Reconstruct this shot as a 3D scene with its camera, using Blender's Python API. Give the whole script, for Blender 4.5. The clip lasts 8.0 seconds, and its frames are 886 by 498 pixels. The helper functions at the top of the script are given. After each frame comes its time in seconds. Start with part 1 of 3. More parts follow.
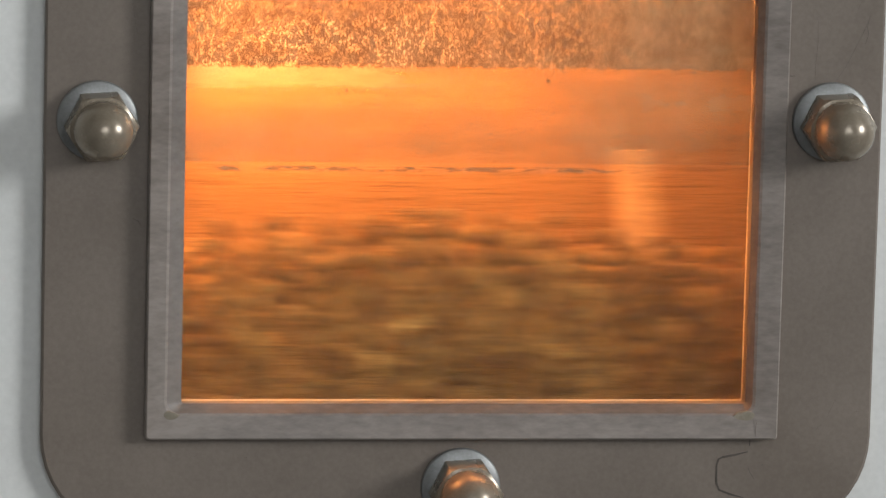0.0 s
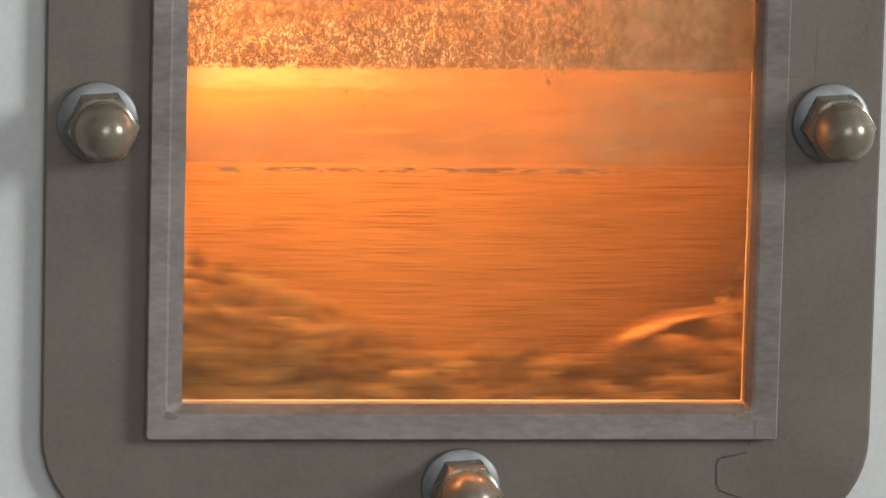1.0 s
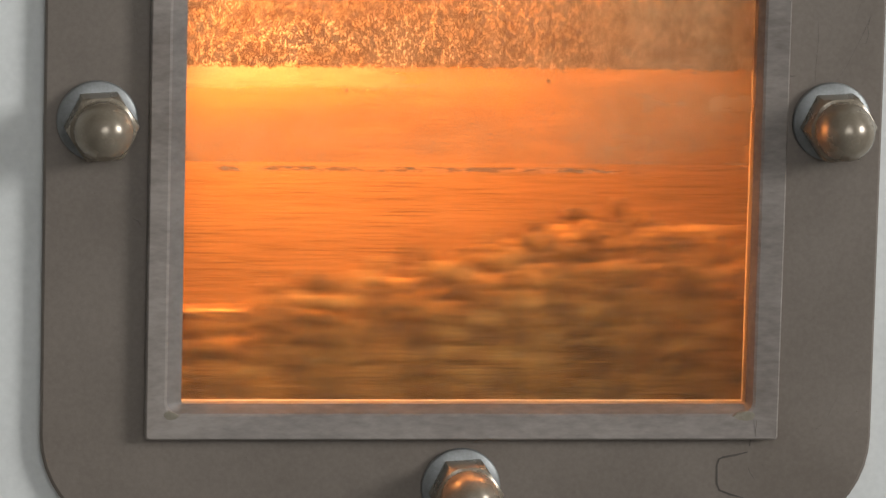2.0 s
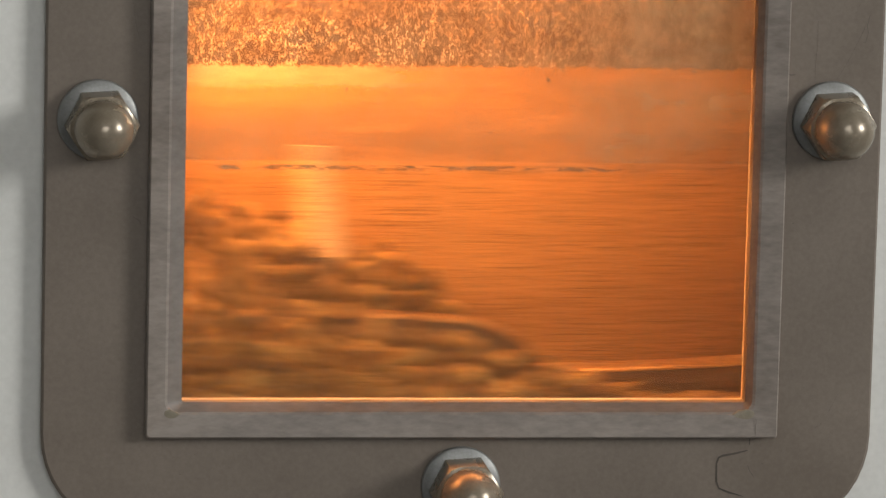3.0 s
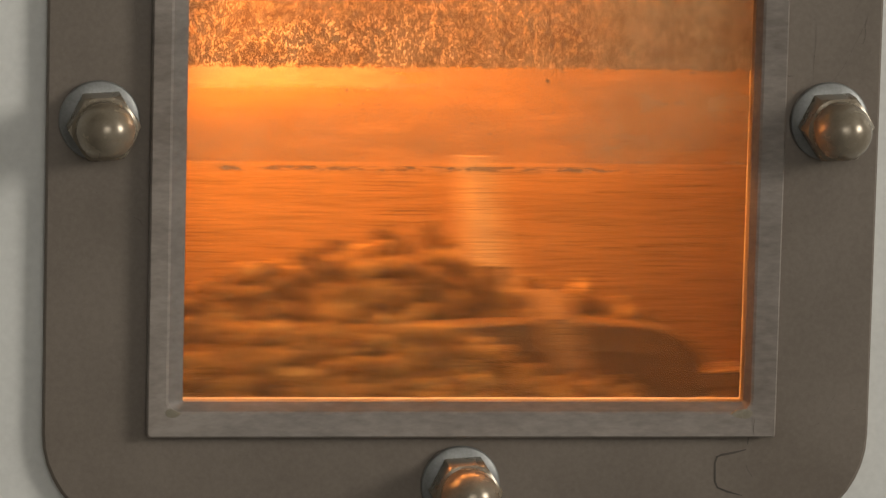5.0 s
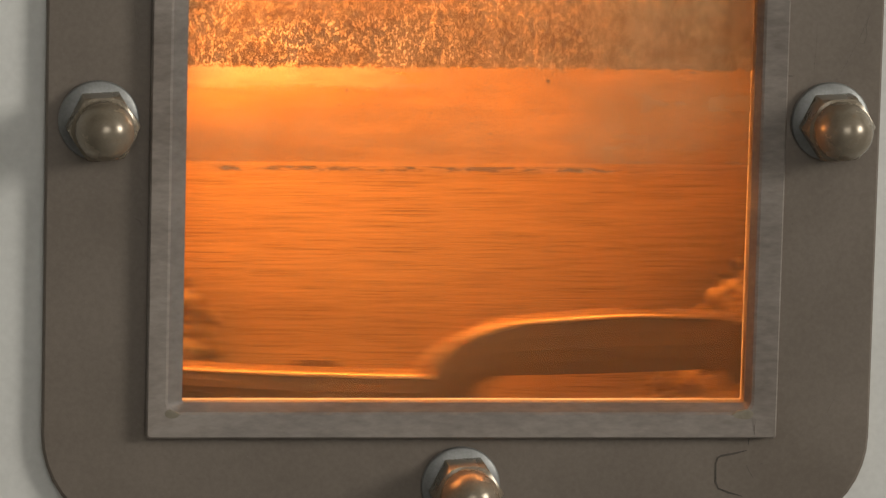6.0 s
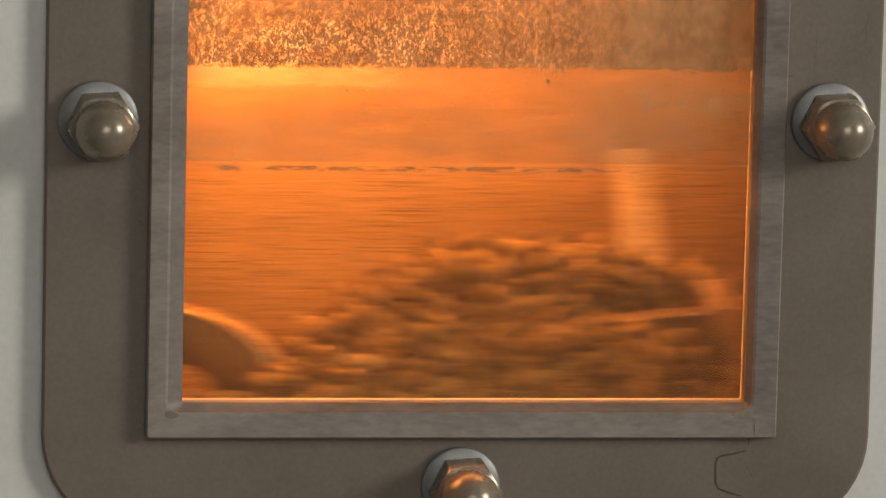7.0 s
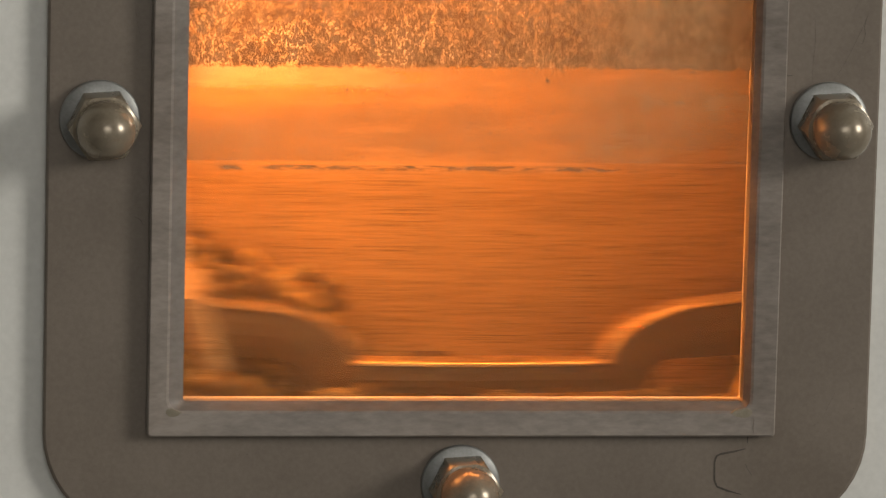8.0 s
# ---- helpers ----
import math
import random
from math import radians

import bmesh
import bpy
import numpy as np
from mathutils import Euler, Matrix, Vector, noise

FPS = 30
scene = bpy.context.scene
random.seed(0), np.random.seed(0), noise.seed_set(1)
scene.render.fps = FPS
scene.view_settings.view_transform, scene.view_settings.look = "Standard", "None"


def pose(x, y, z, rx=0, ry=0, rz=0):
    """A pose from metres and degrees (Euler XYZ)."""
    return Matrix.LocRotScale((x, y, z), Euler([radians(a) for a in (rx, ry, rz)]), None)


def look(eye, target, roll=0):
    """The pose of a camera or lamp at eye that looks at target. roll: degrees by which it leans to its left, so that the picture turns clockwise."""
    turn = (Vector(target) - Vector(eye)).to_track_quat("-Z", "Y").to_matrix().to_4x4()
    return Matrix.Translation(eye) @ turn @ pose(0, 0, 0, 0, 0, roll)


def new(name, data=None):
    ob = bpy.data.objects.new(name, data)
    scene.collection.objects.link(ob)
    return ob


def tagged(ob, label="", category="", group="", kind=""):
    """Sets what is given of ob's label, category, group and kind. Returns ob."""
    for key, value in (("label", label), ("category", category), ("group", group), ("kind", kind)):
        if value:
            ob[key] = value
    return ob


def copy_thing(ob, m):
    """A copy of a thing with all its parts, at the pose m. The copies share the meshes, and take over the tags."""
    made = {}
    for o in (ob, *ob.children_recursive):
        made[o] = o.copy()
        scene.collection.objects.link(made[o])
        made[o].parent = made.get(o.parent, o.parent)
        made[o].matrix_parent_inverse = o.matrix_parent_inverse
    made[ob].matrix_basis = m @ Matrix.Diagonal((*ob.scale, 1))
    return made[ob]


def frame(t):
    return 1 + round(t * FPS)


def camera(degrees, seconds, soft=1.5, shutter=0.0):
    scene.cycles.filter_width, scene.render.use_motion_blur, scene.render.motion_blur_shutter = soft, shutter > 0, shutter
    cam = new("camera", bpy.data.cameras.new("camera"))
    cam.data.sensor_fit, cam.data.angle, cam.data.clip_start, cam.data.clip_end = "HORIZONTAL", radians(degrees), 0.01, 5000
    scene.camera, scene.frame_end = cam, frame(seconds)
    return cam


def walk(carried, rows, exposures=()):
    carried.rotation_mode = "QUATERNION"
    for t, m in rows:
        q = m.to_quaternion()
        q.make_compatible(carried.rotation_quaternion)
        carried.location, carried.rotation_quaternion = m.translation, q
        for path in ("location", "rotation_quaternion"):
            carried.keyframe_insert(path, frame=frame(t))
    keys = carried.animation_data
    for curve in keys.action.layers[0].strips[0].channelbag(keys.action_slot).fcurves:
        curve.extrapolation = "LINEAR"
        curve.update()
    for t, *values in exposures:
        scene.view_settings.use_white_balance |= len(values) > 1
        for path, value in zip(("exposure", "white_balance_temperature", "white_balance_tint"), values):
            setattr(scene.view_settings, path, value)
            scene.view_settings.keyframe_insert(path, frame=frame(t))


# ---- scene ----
# ---- camera ----
ZR = 1.2                       # height of the sight window's reference line
SPAN = 1.2                     # camera to window
FWD = Vector((math.sin(radians(8)) * math.cos(radians(8)), math.cos(radians(8)) * math.cos(radians(8)), -math.sin(radians(8))))
RIGHT = FWD.cross(Vector((0, 0, 1))).normalized()
UP = RIGHT.cross(FWD)
cam = camera(10.664, 8.0, soft=1.3, shutter=0.5)


def stand(scale, dx, dy):
    """Camera pose for a slight breathing of the lens: apparent scale and drift."""
    aim = Vector((0, 0, ZR)) - RIGHT * dx * 0.000143 + UP * dy * 0.000143
    return look(aim - FWD * SPAN / scale, aim, 1.4)


walk(cam, [(t, stand(s, dx, dy)) for t, s, dx, dy in (
    (0.0, 1.0, 0, 0), (0.5, 0.9968, -0.2, 0.2), (1.0, 0.9986, 0.3, 1.2), (1.5, 1.0004, 0.2, 1.6),
    (3.0, 0.9992, 0.2, -2.2), (3.5, 0.9928, -0.2, -2.3), (4.0, 0.9930, 0.2, -1.0), (4.5, 0.9933, -0.1, -1.5),
    (6.0, 0.9965, 0, -1.1), (7.0, 0.9966, 0, -1.0), (7.5, 0.9961, 0.1, -1.6), (8.0, 0.9930, -0.2, -2.9))],
    exposures=((0.0, 0.12, 6050, 10), (1.7, 0.12, 6100, 10), (2.8, -0.02, 6400, 10), (3.5, -0.05, 6500, 10), (4.5, -0.30, 6950, 10), (6.0, -0.26, 6850, 10), (8.0, -0.27, 6850, 10)))

# ---- light ----
world = bpy.data.worlds.new("world")
scene.world = world
world.use_nodes = True
sky = world.node_tree.nodes.new("ShaderNodeTexSky")
sky.sky_type = "NISHITA"
sky.sun_disc = False
sky.sun_elevation, sky.sun_rotation = radians(35), radians(180)
world.node_tree.links.new(sky.outputs[0], world.node_tree.nodes["Background"].inputs[0])
world.node_tree.nodes["Background"].inputs[1].default_value = 0.1


def area(name, place, aim, sx, sy, watts, color):
    data = bpy.data.lights.new(name, "AREA")
    data.shape, data.size, data.size_y = "RECTANGLE", sx, sy
    data.energy, data.color = watts, color
    ob = new(name, data)
    ob.matrix_world = look(place, aim)
    return ob


# daylight in the two room windows behind the camera, two unseen drum lamps added
area("window_light", (0.0, -3.02, 2.05), (0.0, 0, 1.5), 1.2, 0.9, 13, (1.0, 0.98, 0.94))
area("window_light", (2.42, -1.6, 2.0), (0.2, 0, 1.2), 0.8, 0.8, 52, (1.0, 0.98, 0.94))
area("unseen_lamp_glow", (0.030, 0.066, ZR + 0.092), (0.042, 0.098, ZR - 0.010), 0.19, 0.016, 0.40, (1.0, 0.34, 0.095))
# the upright one is put in to light the left-facing heap slopes
area("unseen_lamp_glow", (-0.0985, 0.040, ZR + 0.060), (0.030, 0.085, ZR - 0.012), 0.012, 0.07, 0.42, (1.0, 0.36, 0.105))

# ---- materials ----


def nodes(name):
    m = bpy.data.materials.new(name)
    m.use_nodes = True
    return m, m.node_tree.nodes, m.node_tree.links, m.node_tree.nodes["Principled BSDF"]


def coords(N, L, scale=(1, 1, 1)):
    tc, mp = N.new("ShaderNodeTexCoord"), N.new("ShaderNodeMapping")
    mp.inputs["Scale"].default_value = scale
    L.new(tc.outputs["Object"], mp.inputs[0])
    return mp.outputs[0]


def noise_tex(N, L, vec, scale, detail=4, rough=0.6):
    n = N.new("ShaderNodeTexNoise")
    n.inputs["Scale"].default_value, n.inputs["Detail"].default_value, n.inputs["Roughness"].default_value = scale, detail, rough
    L.new(vec, n.inputs["Vector"])
    return n.outputs[0]


def ramp(N, L, fac, *stops):
    r = N.new("ShaderNodeValToRGB")
    e = r.color_ramp.elements
    while len(e) < len(stops):
        e.new(0.5)
    for i, (p, c) in enumerate(stops):
        e[i].position = p
        e[i].color = (*c, 1) if isinstance(c, tuple) else (c, c, c, 1)
    L.new(fac, r.inputs[0])
    return r.outputs[0]


def mix_col(N, L, a, b, fac, mode="MIX"):
    m = N.new("ShaderNodeMix")
    m.data_type, m.blend_type = "RGBA", mode
    for v, i in ((fac, 0), (a, 6), (b, 7)):
        if hasattr(v, "links"):
            L.new(v, m.inputs[i])
        else:
            m.inputs[i].default_value = v if i == 0 else (*v, 1)
    return m.outputs[2]


def calc(N, L, op, a, b=0.0, clamp=False):
    m = N.new("ShaderNodeMath")
    m.operation, m.use_clamp = op, clamp
    for i, v in enumerate((a, b)):
        if hasattr(v, "links"):
            L.new(v, m.inputs[i])
        else:
            m.inputs[i].default_value = v
    return m.outputs[0]


def bump(N, L, height, bsdf, strength, dist):
    b = N.new("ShaderNodeBump")
    b.inputs["Strength"].default_value, b.inputs["Distance"].default_value = strength, dist
    L.new(height, b.inputs["Height"])
    L.new(b.outputs[0], bsdf.inputs["Normal"])


def surface(name, dark, light, rough, metal=0.0, coarse=12.0, fine=300.0, stretch=(1, 1, 1), relief=0.1, dist=0.0005, spread=0.12):
    """Two scales of mottling and fine relief."""
    m, N, L, p = nodes(name)
    v = coords(N, L, stretch)
    big, small = noise_tex(N, L, v, coarse), noise_tex(N, L, v, fine, 3)
    both = calc(N, L, "ADD", calc(N, L, "MULTIPLY", big, 0.6), calc(N, L, "MULTIPLY", small, 0.4))
    L.new(ramp(N, L, both, (0.36, dark), (0.64, light)), p.inputs["Base Color"])
    L.new(ramp(N, L, big, (0.3, max(rough - spread, 0.02)), (0.7, min(rough + spread, 1))), p.inputs["Roughness"])
    p.inputs["Metallic"].default_value = metal
    bump(N, L, small, p, relief, dist)
    return m


white_paint = surface("white_paint", (0.62, 0.62, 0.59), (0.73, 0.73, 0.70), 0.45, 0, 9, 420, relief=0.08)
grey_plate = surface("grey_plate", (0.152, 0.124, 0.099), (0.198, 0.164, 0.133), 0.5, 0.15, 26, 900, relief=0.12, dist=0.0002)
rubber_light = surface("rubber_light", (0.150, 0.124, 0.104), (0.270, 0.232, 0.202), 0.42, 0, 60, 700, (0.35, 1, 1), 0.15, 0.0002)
# darker copy of the rubber for the shaded lip slope, and the feet
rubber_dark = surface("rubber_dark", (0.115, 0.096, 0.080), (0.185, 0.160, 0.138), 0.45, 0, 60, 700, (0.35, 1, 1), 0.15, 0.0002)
scratch_black = surface("scratch_black", (0.04, 0.033, 0.026), (0.09, 0.075, 0.06), 0.7, 0, 200, 900)
scratch_grey = surface("scratch_grey", (0.088, 0.072, 0.057), (0.135, 0.112, 0.09), 0.6, 0, 200, 900)
old_glue = surface("old_glue", (0.15, 0.128, 0.09), (0.25, 0.215, 0.155), 0.55, 0, 150, 900)
nut_steel = surface("nut_steel", (0.215, 0.176, 0.128), (0.29, 0.245, 0.185), 0.27, 0.38, 90, 1500, relief=0.05, dist=0.0001, spread=0.06)
washer_steel = surface("washer_steel", (0.20, 0.20, 0.19), (0.29, 0.295, 0.29), 0.42, 0.5, 120, 1500, relief=0.06, dist=0.0001)
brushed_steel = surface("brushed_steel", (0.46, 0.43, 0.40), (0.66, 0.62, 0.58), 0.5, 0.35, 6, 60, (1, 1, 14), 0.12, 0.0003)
# arm metal in pale amber, standing for the lamp light it catches
lamplit_metal = surface("lamplit_metal", (0.62, 0.425, 0.22), (0.78, 0.56, 0.31), 0.45, 0.1, 40, 300)
# hub metal tinted amber: part of the orange lamp light is in the colour
amber_tinted_metal = surface("amber_tinted_metal", (0.52, 0.30, 0.115), (0.68, 0.41, 0.17), 0.46, 0.3, 6, 60, (1, 1, 14), 0.12, 0.0003)
# ring steels: bright for the lit top edge, dark for the shaded face
lit_polished_steel = surface("lit_polished_steel", (0.50, 0.36, 0.20), (0.62, 0.46, 0.27), 0.32, 0.9, 30, 500, relief=0.05)
foot_steel = surface("foot_steel", (0.26, 0.165, 0.085), (0.38, 0.25, 0.13), 0.55, 0.1, 90, 700)
dull_steel = surface("dull_steel", (0.11, 0.068, 0.034), (0.20, 0.128, 0.064), 0.6, 0.1, 90, 700)
dark_steel = surface("dark_steel", (0.060, 0.035, 0.016), (0.105, 0.063, 0.030), 0.55, 0.2, 30, 250, (1, 1, 5), 0.1)
floor_tile = surface("floor_tile", (0.16, 0.155, 0.15), (0.24, 0.235, 0.225), 0.5, 0, 3, 60)
room_paint = surface("room_paint", (0.50, 0.50, 0.48), (0.60, 0.60, 0.57), 0.8, 0, 2, 80)


def grain_material():
    m, N, L, p = nodes("dry_bean_husk")
    g = N.new("ShaderNodeNewGeometry")
    v = coords(N, L)
    tone = ramp(N, L, g.outputs["Random Per Island"], (0.0, (0.060, 0.031, 0.008)), (0.35, (0.19, 0.110, 0.028)),
                (0.7, (0.32, 0.190, 0.052)), (1.0, (0.60, 0.40, 0.15)))
    blotch = ramp(N, L, noise_tex(N, L, v, 260, 3), (0.35, 0.55), (0.65, 1.0))
    L.new(mix_col(N, L, tone, blotch, 1.0, "MULTIPLY"), p.inputs["Base Color"])
    p.inputs["Roughness"].default_value = 0.45
    p.inputs["Specular IOR Level"].default_value = 0.3
    bump(N, L, noise_tex(N, L, v, 900, 2), p, 0.2, 0.0003)
    return m


def film_material():
    """Residue on the inner face of the pane: crust above, hazy film in the middle, scraped streaks under a pale veil
    below.
    """
    m, N, L, p = nodes("pane_residue")
    N.remove(p)
    v = coords(N, L)
    sep = N.new("ShaderNodeSeparateXYZ")
    L.new(v, sep.inputs[0])
    x, z = sep.outputs[0], sep.outputs[2]
    wob = calc(N, L, "MULTIPLY", calc(N, L, "SUBTRACT", noise_tex(N, L, v, 420, 3), 0.5), 0.0035)
    zz = calc(N, L, "ADD", z, wob)

    def step(src, lo, hi):
        r = N.new("ShaderNodeMapRange")
        r.interpolation_type = "SMOOTHSTEP"
        r.inputs["From Min"].default_value, r.inputs["From Max"].default_value = lo, hi
        L.new(src, r.inputs[0])
        return r.outputs[0]

    crust = step(zz, 0.0450, 0.0462)                 # above this line the crust was never rubbed off
    film = step(z, 0.0210, 0.0218)                   # above this line a thin film remains
    scraped = calc(N, L, "SUBTRACT", 1.0, film)
    right = step(x, 0.012, 0.060)
    mixed = calc(N, L, "ADD", calc(N, L, "MULTIPLY", noise_tex(N, L, coords(N, L, (1, 1, 0.6)), 2000, 3, 0.7), 0.55), calc(N, L, "MULTIPLY", noise_tex(N, L, coords(N, L, (1, 1, 0.65)), 720, 3, 0.7), 0.45))
    speck = ramp(N, L, mixed, (0.518, 0.0), (0.538, 1.0))
    clump = ramp(N, L, noise_tex(N, L, coords(N, L, (1, 1, 0.8)), 110, 4, 0.65), (0.42, 0.0), (0.60, 1.0))
    grains = calc(N, L, "MULTIPLY", speck, calc(N, L, "ADD", 0.55, calc(N, L, "MULTIPLY", clump, 0.45)))   # clear bright grains in the crust
    grains = calc(N, L, "MULTIPLY", grains, calc(N, L, "SUBTRACT", 1.0, calc(N, L, "MULTIPLY", right, 0.6)))
    crust_a = calc(N, L, "MULTIPLY", crust, calc(N, L, "SUBTRACT", 0.93, calc(N, L, "MULTIPLY", grains, 0.66)))
    dust = ramp(N, L, noise_tex(N, L, v, 2600, 3, 0.8), (0.50, 0.0), (0.57, 1.0))
    patch = ramp(N, L, noise_tex(N, L, coords(N, L, (0.2, 1, 1)), 70, 4), (0.38, 0.45), (0.62, 1.0))
    band = calc(N, L, "MULTIPLY", step(zz, 0.0375, 0.0415), calc(N, L, "SUBTRACT", 1.0, step(x, -0.040, 0.030)))                    # smear just under the crust, brightened at the left for the lamp light there
    film_a = calc(N, L, "MULTIPLY", film, calc(N, L, "MULTIPLY", patch, calc(N, L, "ADD", calc(N, L, "SUBTRACT", calc(N, L, "ADD", 0.42, calc(N, L, "MULTIPLY", right, 0.18)), calc(N, L, "MULTIPLY", band, -0.34)), calc(N, L, "ADD", calc(N, L, "MULTIPLY", dust, 0.52), calc(N, L, "MULTIPLY", calc(N, L, "SUBTRACT", 1.0, step(z, 0.0285, 0.0300)), 0.10)))))
    # long fine scratches worn along the travel of the product
    lines = ramp(N, L, noise_tex(N, L, coords(N, L, (0.005, 1, 1)), 8000, 4, 0.8), (0.47, 0.0), (0.58, 1.0))
    broken = ramp(N, L, noise_tex(N, L, coords(N, L, (0.035, 1, 1)), 900, 4, 0.75), (0.36, 0.15), (0.60, 1.0))
    # the constant part is an even veil, put in for the orange haze
    scr_a = calc(N, L, "MULTIPLY", scraped, calc(N, L, "ADD", 0.12, calc(N, L, "MULTIPLY", calc(N, L, "MULTIPLY", lines, broken), 0.58)))
    spatter = calc(N, L, "MULTIPLY", calc(N, L, "MULTIPLY", step(x, 0.02, 0.055), step(z, -0.034, -0.006)), calc(N, L, "MULTIPLY", dust, 0.30))
    scr_a = calc(N, L, "MAXIMUM", scr_a, calc(N, L, "MULTIPLY", scraped, spatter))
    # a ridge of smear pushed up at the edge of the scraped zone
    ridge_n = ramp(N, L, noise_tex(N, L, coords(N, L, (0.22, 1, 1)), 620, 4, 0.7), (0.42, 0.0), (0.54, 1.0))
    zr = calc(N, L, "ADD", z, calc(N, L, "MULTIPLY", wob, 0.5))
    ridge = calc(N, L, "MULTIPLY", step(zr, 0.0186, 0.0196), calc(N, L, "SUBTRACT", 1.0, step(z, 0.0204, 0.0208)))
    ends = calc(N, L, "MULTIPLY", step(x, -0.062, -0.055), calc(N, L, "SUBTRACT", 1.0, step(x, 0.045, 0.062)))
    ridge_a = calc(N, L, "MULTIPLY", calc(N, L, "MULTIPLY", ridge, ends), calc(N, L, "MULTIPLY", ridge_n, 0.7))
    # greyish smear along the lower edge of the crust towards the right-hand corner
    smear_n = ramp(N, L, noise_tex(N, L, coords(N, L, (0.35, 1, 1)), 260, 4, 0.6), (0.50, 0.0), (0.60, 1.0))
    smear_z = calc(N, L, "MULTIPLY", step(z, 0.0440, 0.0452), calc(N, L, "SUBTRACT", 1.0, step(z, 0.0500, 0.0530)))
    smear_a = calc(N, L, "MULTIPLY", calc(N, L, "MULTIPLY", smear_z, step(x, 0.034, 0.046)), calc(N, L, "MULTIPLY", smear_n, 0.85))
    alpha = calc(N, L, "MAXIMUM", calc(N, L, "MAXIMUM", crust_a, film_a), calc(N, L, "MAXIMUM", scr_a, ridge_a))
    alpha = calc(N, L, "MAXIMUM", alpha, smear_a)
    dirt = mix_col(N, L, (0.25, 0.215, 0.172), (0.37, 0.33, 0.275), clump)
    tr, di, tl = N.new("ShaderNodeBsdfTransparent"), N.new("ShaderNodeBsdfDiffuse"), N.new("ShaderNodeBsdfTranslucent")
    dirt = mix_col(N, L, mix_col(N, L, (0.15, 0.072, 0.030), dirt, step(z, 0.0184, 0.0190)), (0.30, 0.29, 0.26), smear_a)
    L.new(dirt, di.inputs[0])
    glow = calc(N, L, "ADD", calc(N, L, "MULTIPLY", crust, grains), calc(N, L, "ADD", calc(N, L, "MULTIPLY", calc(N, L, "MULTIPLY", scraped, calc(N, L, "SUBTRACT", 1.0, ridge)), calc(N, L, "SUBTRACT", 0.75, calc(N, L, "MULTIPLY", lines, 0.75))), calc(N, L, "MULTIPLY", calc(N, L, "SUBTRACT", film, crust), calc(N, L, "ADD", calc(N, L, "SUBTRACT", 0.26, calc(N, L, "MULTIPLY", dust, 0.24)), calc(N, L, "MULTIPLY", band, 0.74)))), True)
    L.new(mix_col(N, L, (0.05, 0.039, 0.029), (0.80, 0.765, 0.71), glow), tl.inputs[0])
    s1, s2 = N.new("ShaderNodeMixShader"), N.new("ShaderNodeMixShader")
    L.new(calc(N, L, "ADD", 0.5, calc(N, L, "MULTIPLY", glow, 0.4)), s1.inputs[0])
    L.new(di.outputs[0], s1.inputs[1]), L.new(tl.outputs[0], s1.inputs[2])
    L.new(alpha, s2.inputs[0]), L.new(tr.outputs[0], s2.inputs[1]), L.new(s1.outputs[0], s2.inputs[2])
    L.new(s2.outputs[0], N["Material Output"].inputs[0])
    return m


def glass_material():
    m, N, L, p = nodes("sight_glass")
    p.inputs["Base Color"].default_value = (0.985, 0.885, 0.64, 1)
    p.inputs["Roughness"].default_value = 0.015
    p.inputs["Transmission Weight"].default_value = 1.0
    p.inputs["IOR"].default_value = 1.45
    return m


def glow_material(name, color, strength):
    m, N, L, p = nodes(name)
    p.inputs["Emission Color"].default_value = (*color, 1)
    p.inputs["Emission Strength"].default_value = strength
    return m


bean_husk = grain_material()
residue = film_material()
pane_glass = glass_material()
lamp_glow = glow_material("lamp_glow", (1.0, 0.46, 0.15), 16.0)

# ---- building helpers ----


def mesh_of(name, bm, material, smooth=False):
    bmesh.ops.recalc_face_normals(bm, faces=bm.faces)
    me = bpy.data.meshes.new(name)
    bm.to_mesh(me)
    bm.free()
    if smooth:
        me.polygons.foreach_set("use_smooth", [True] * len(me.polygons))
    me.materials.append(material)
    return me


def part(name, bm, material, parent=None, label="", smooth=False):
    ob = new(name, mesh_of(name, bm, material, smooth))
    ob.parent = parent
    return tagged(ob, label) if label else ob


def empty(name, place):
    ob = new(name)
    ob.empty_display_size = 0.02
    ob.location = place
    return ob


def add_box(bm, lo, hi, bevel=0.0, segs=2):
    r = bmesh.ops.create_cube(bm, size=1)
    for v in r["verts"]:
        v.co = Vector([(a + b) / 2 + c * (b - a) for a, b, c in zip(lo, hi, v.co)])
    if bevel:
        edges = list({e for v in r["verts"] for e in v.link_edges})
        bmesh.ops.bevel(bm, geom=edges, offset=bevel, segments=segs, affect="EDGES", profile=0.5)


def box(lo, hi, bevel=0.0):
    bm = bmesh.new()
    add_box(bm, lo, hi, bevel)
    return bm


def rounded(x0, x1, z0, z1, r, n=10):
    """Outline of a rounded rectangle in the wall plane."""
    pts = []
    for cx, cz, a0 in ((x1 - r, z1 - r, 0), (x0 + r, z1 - r, 90), (x0 + r, z0 + r, 180), (x1 - r, z0 + r, 270)):
        for i in range(n + 1):
            a = radians(a0 + 90 * i / n)
            pts.append((cx + r * math.cos(a), cz + r * math.sin(a)))
    return pts


def loops(bm, rows, closed_ends=False):
    """Skin a run of closed loops of equal count; the last joins the first when the section is closed."""
    rings = [[bm.verts.new(p) for p in row] for row in rows]
    pairs = list(zip(rings, rings[1:])) + ([(rings[-1], rings[0])] if closed_ends else [])
    for a, b in pairs:
        for i in range(len(a)):
            j = (i + 1) % len(a)
            bm.faces.new((a[i], a[j], b[j], b[i]))
    return rings


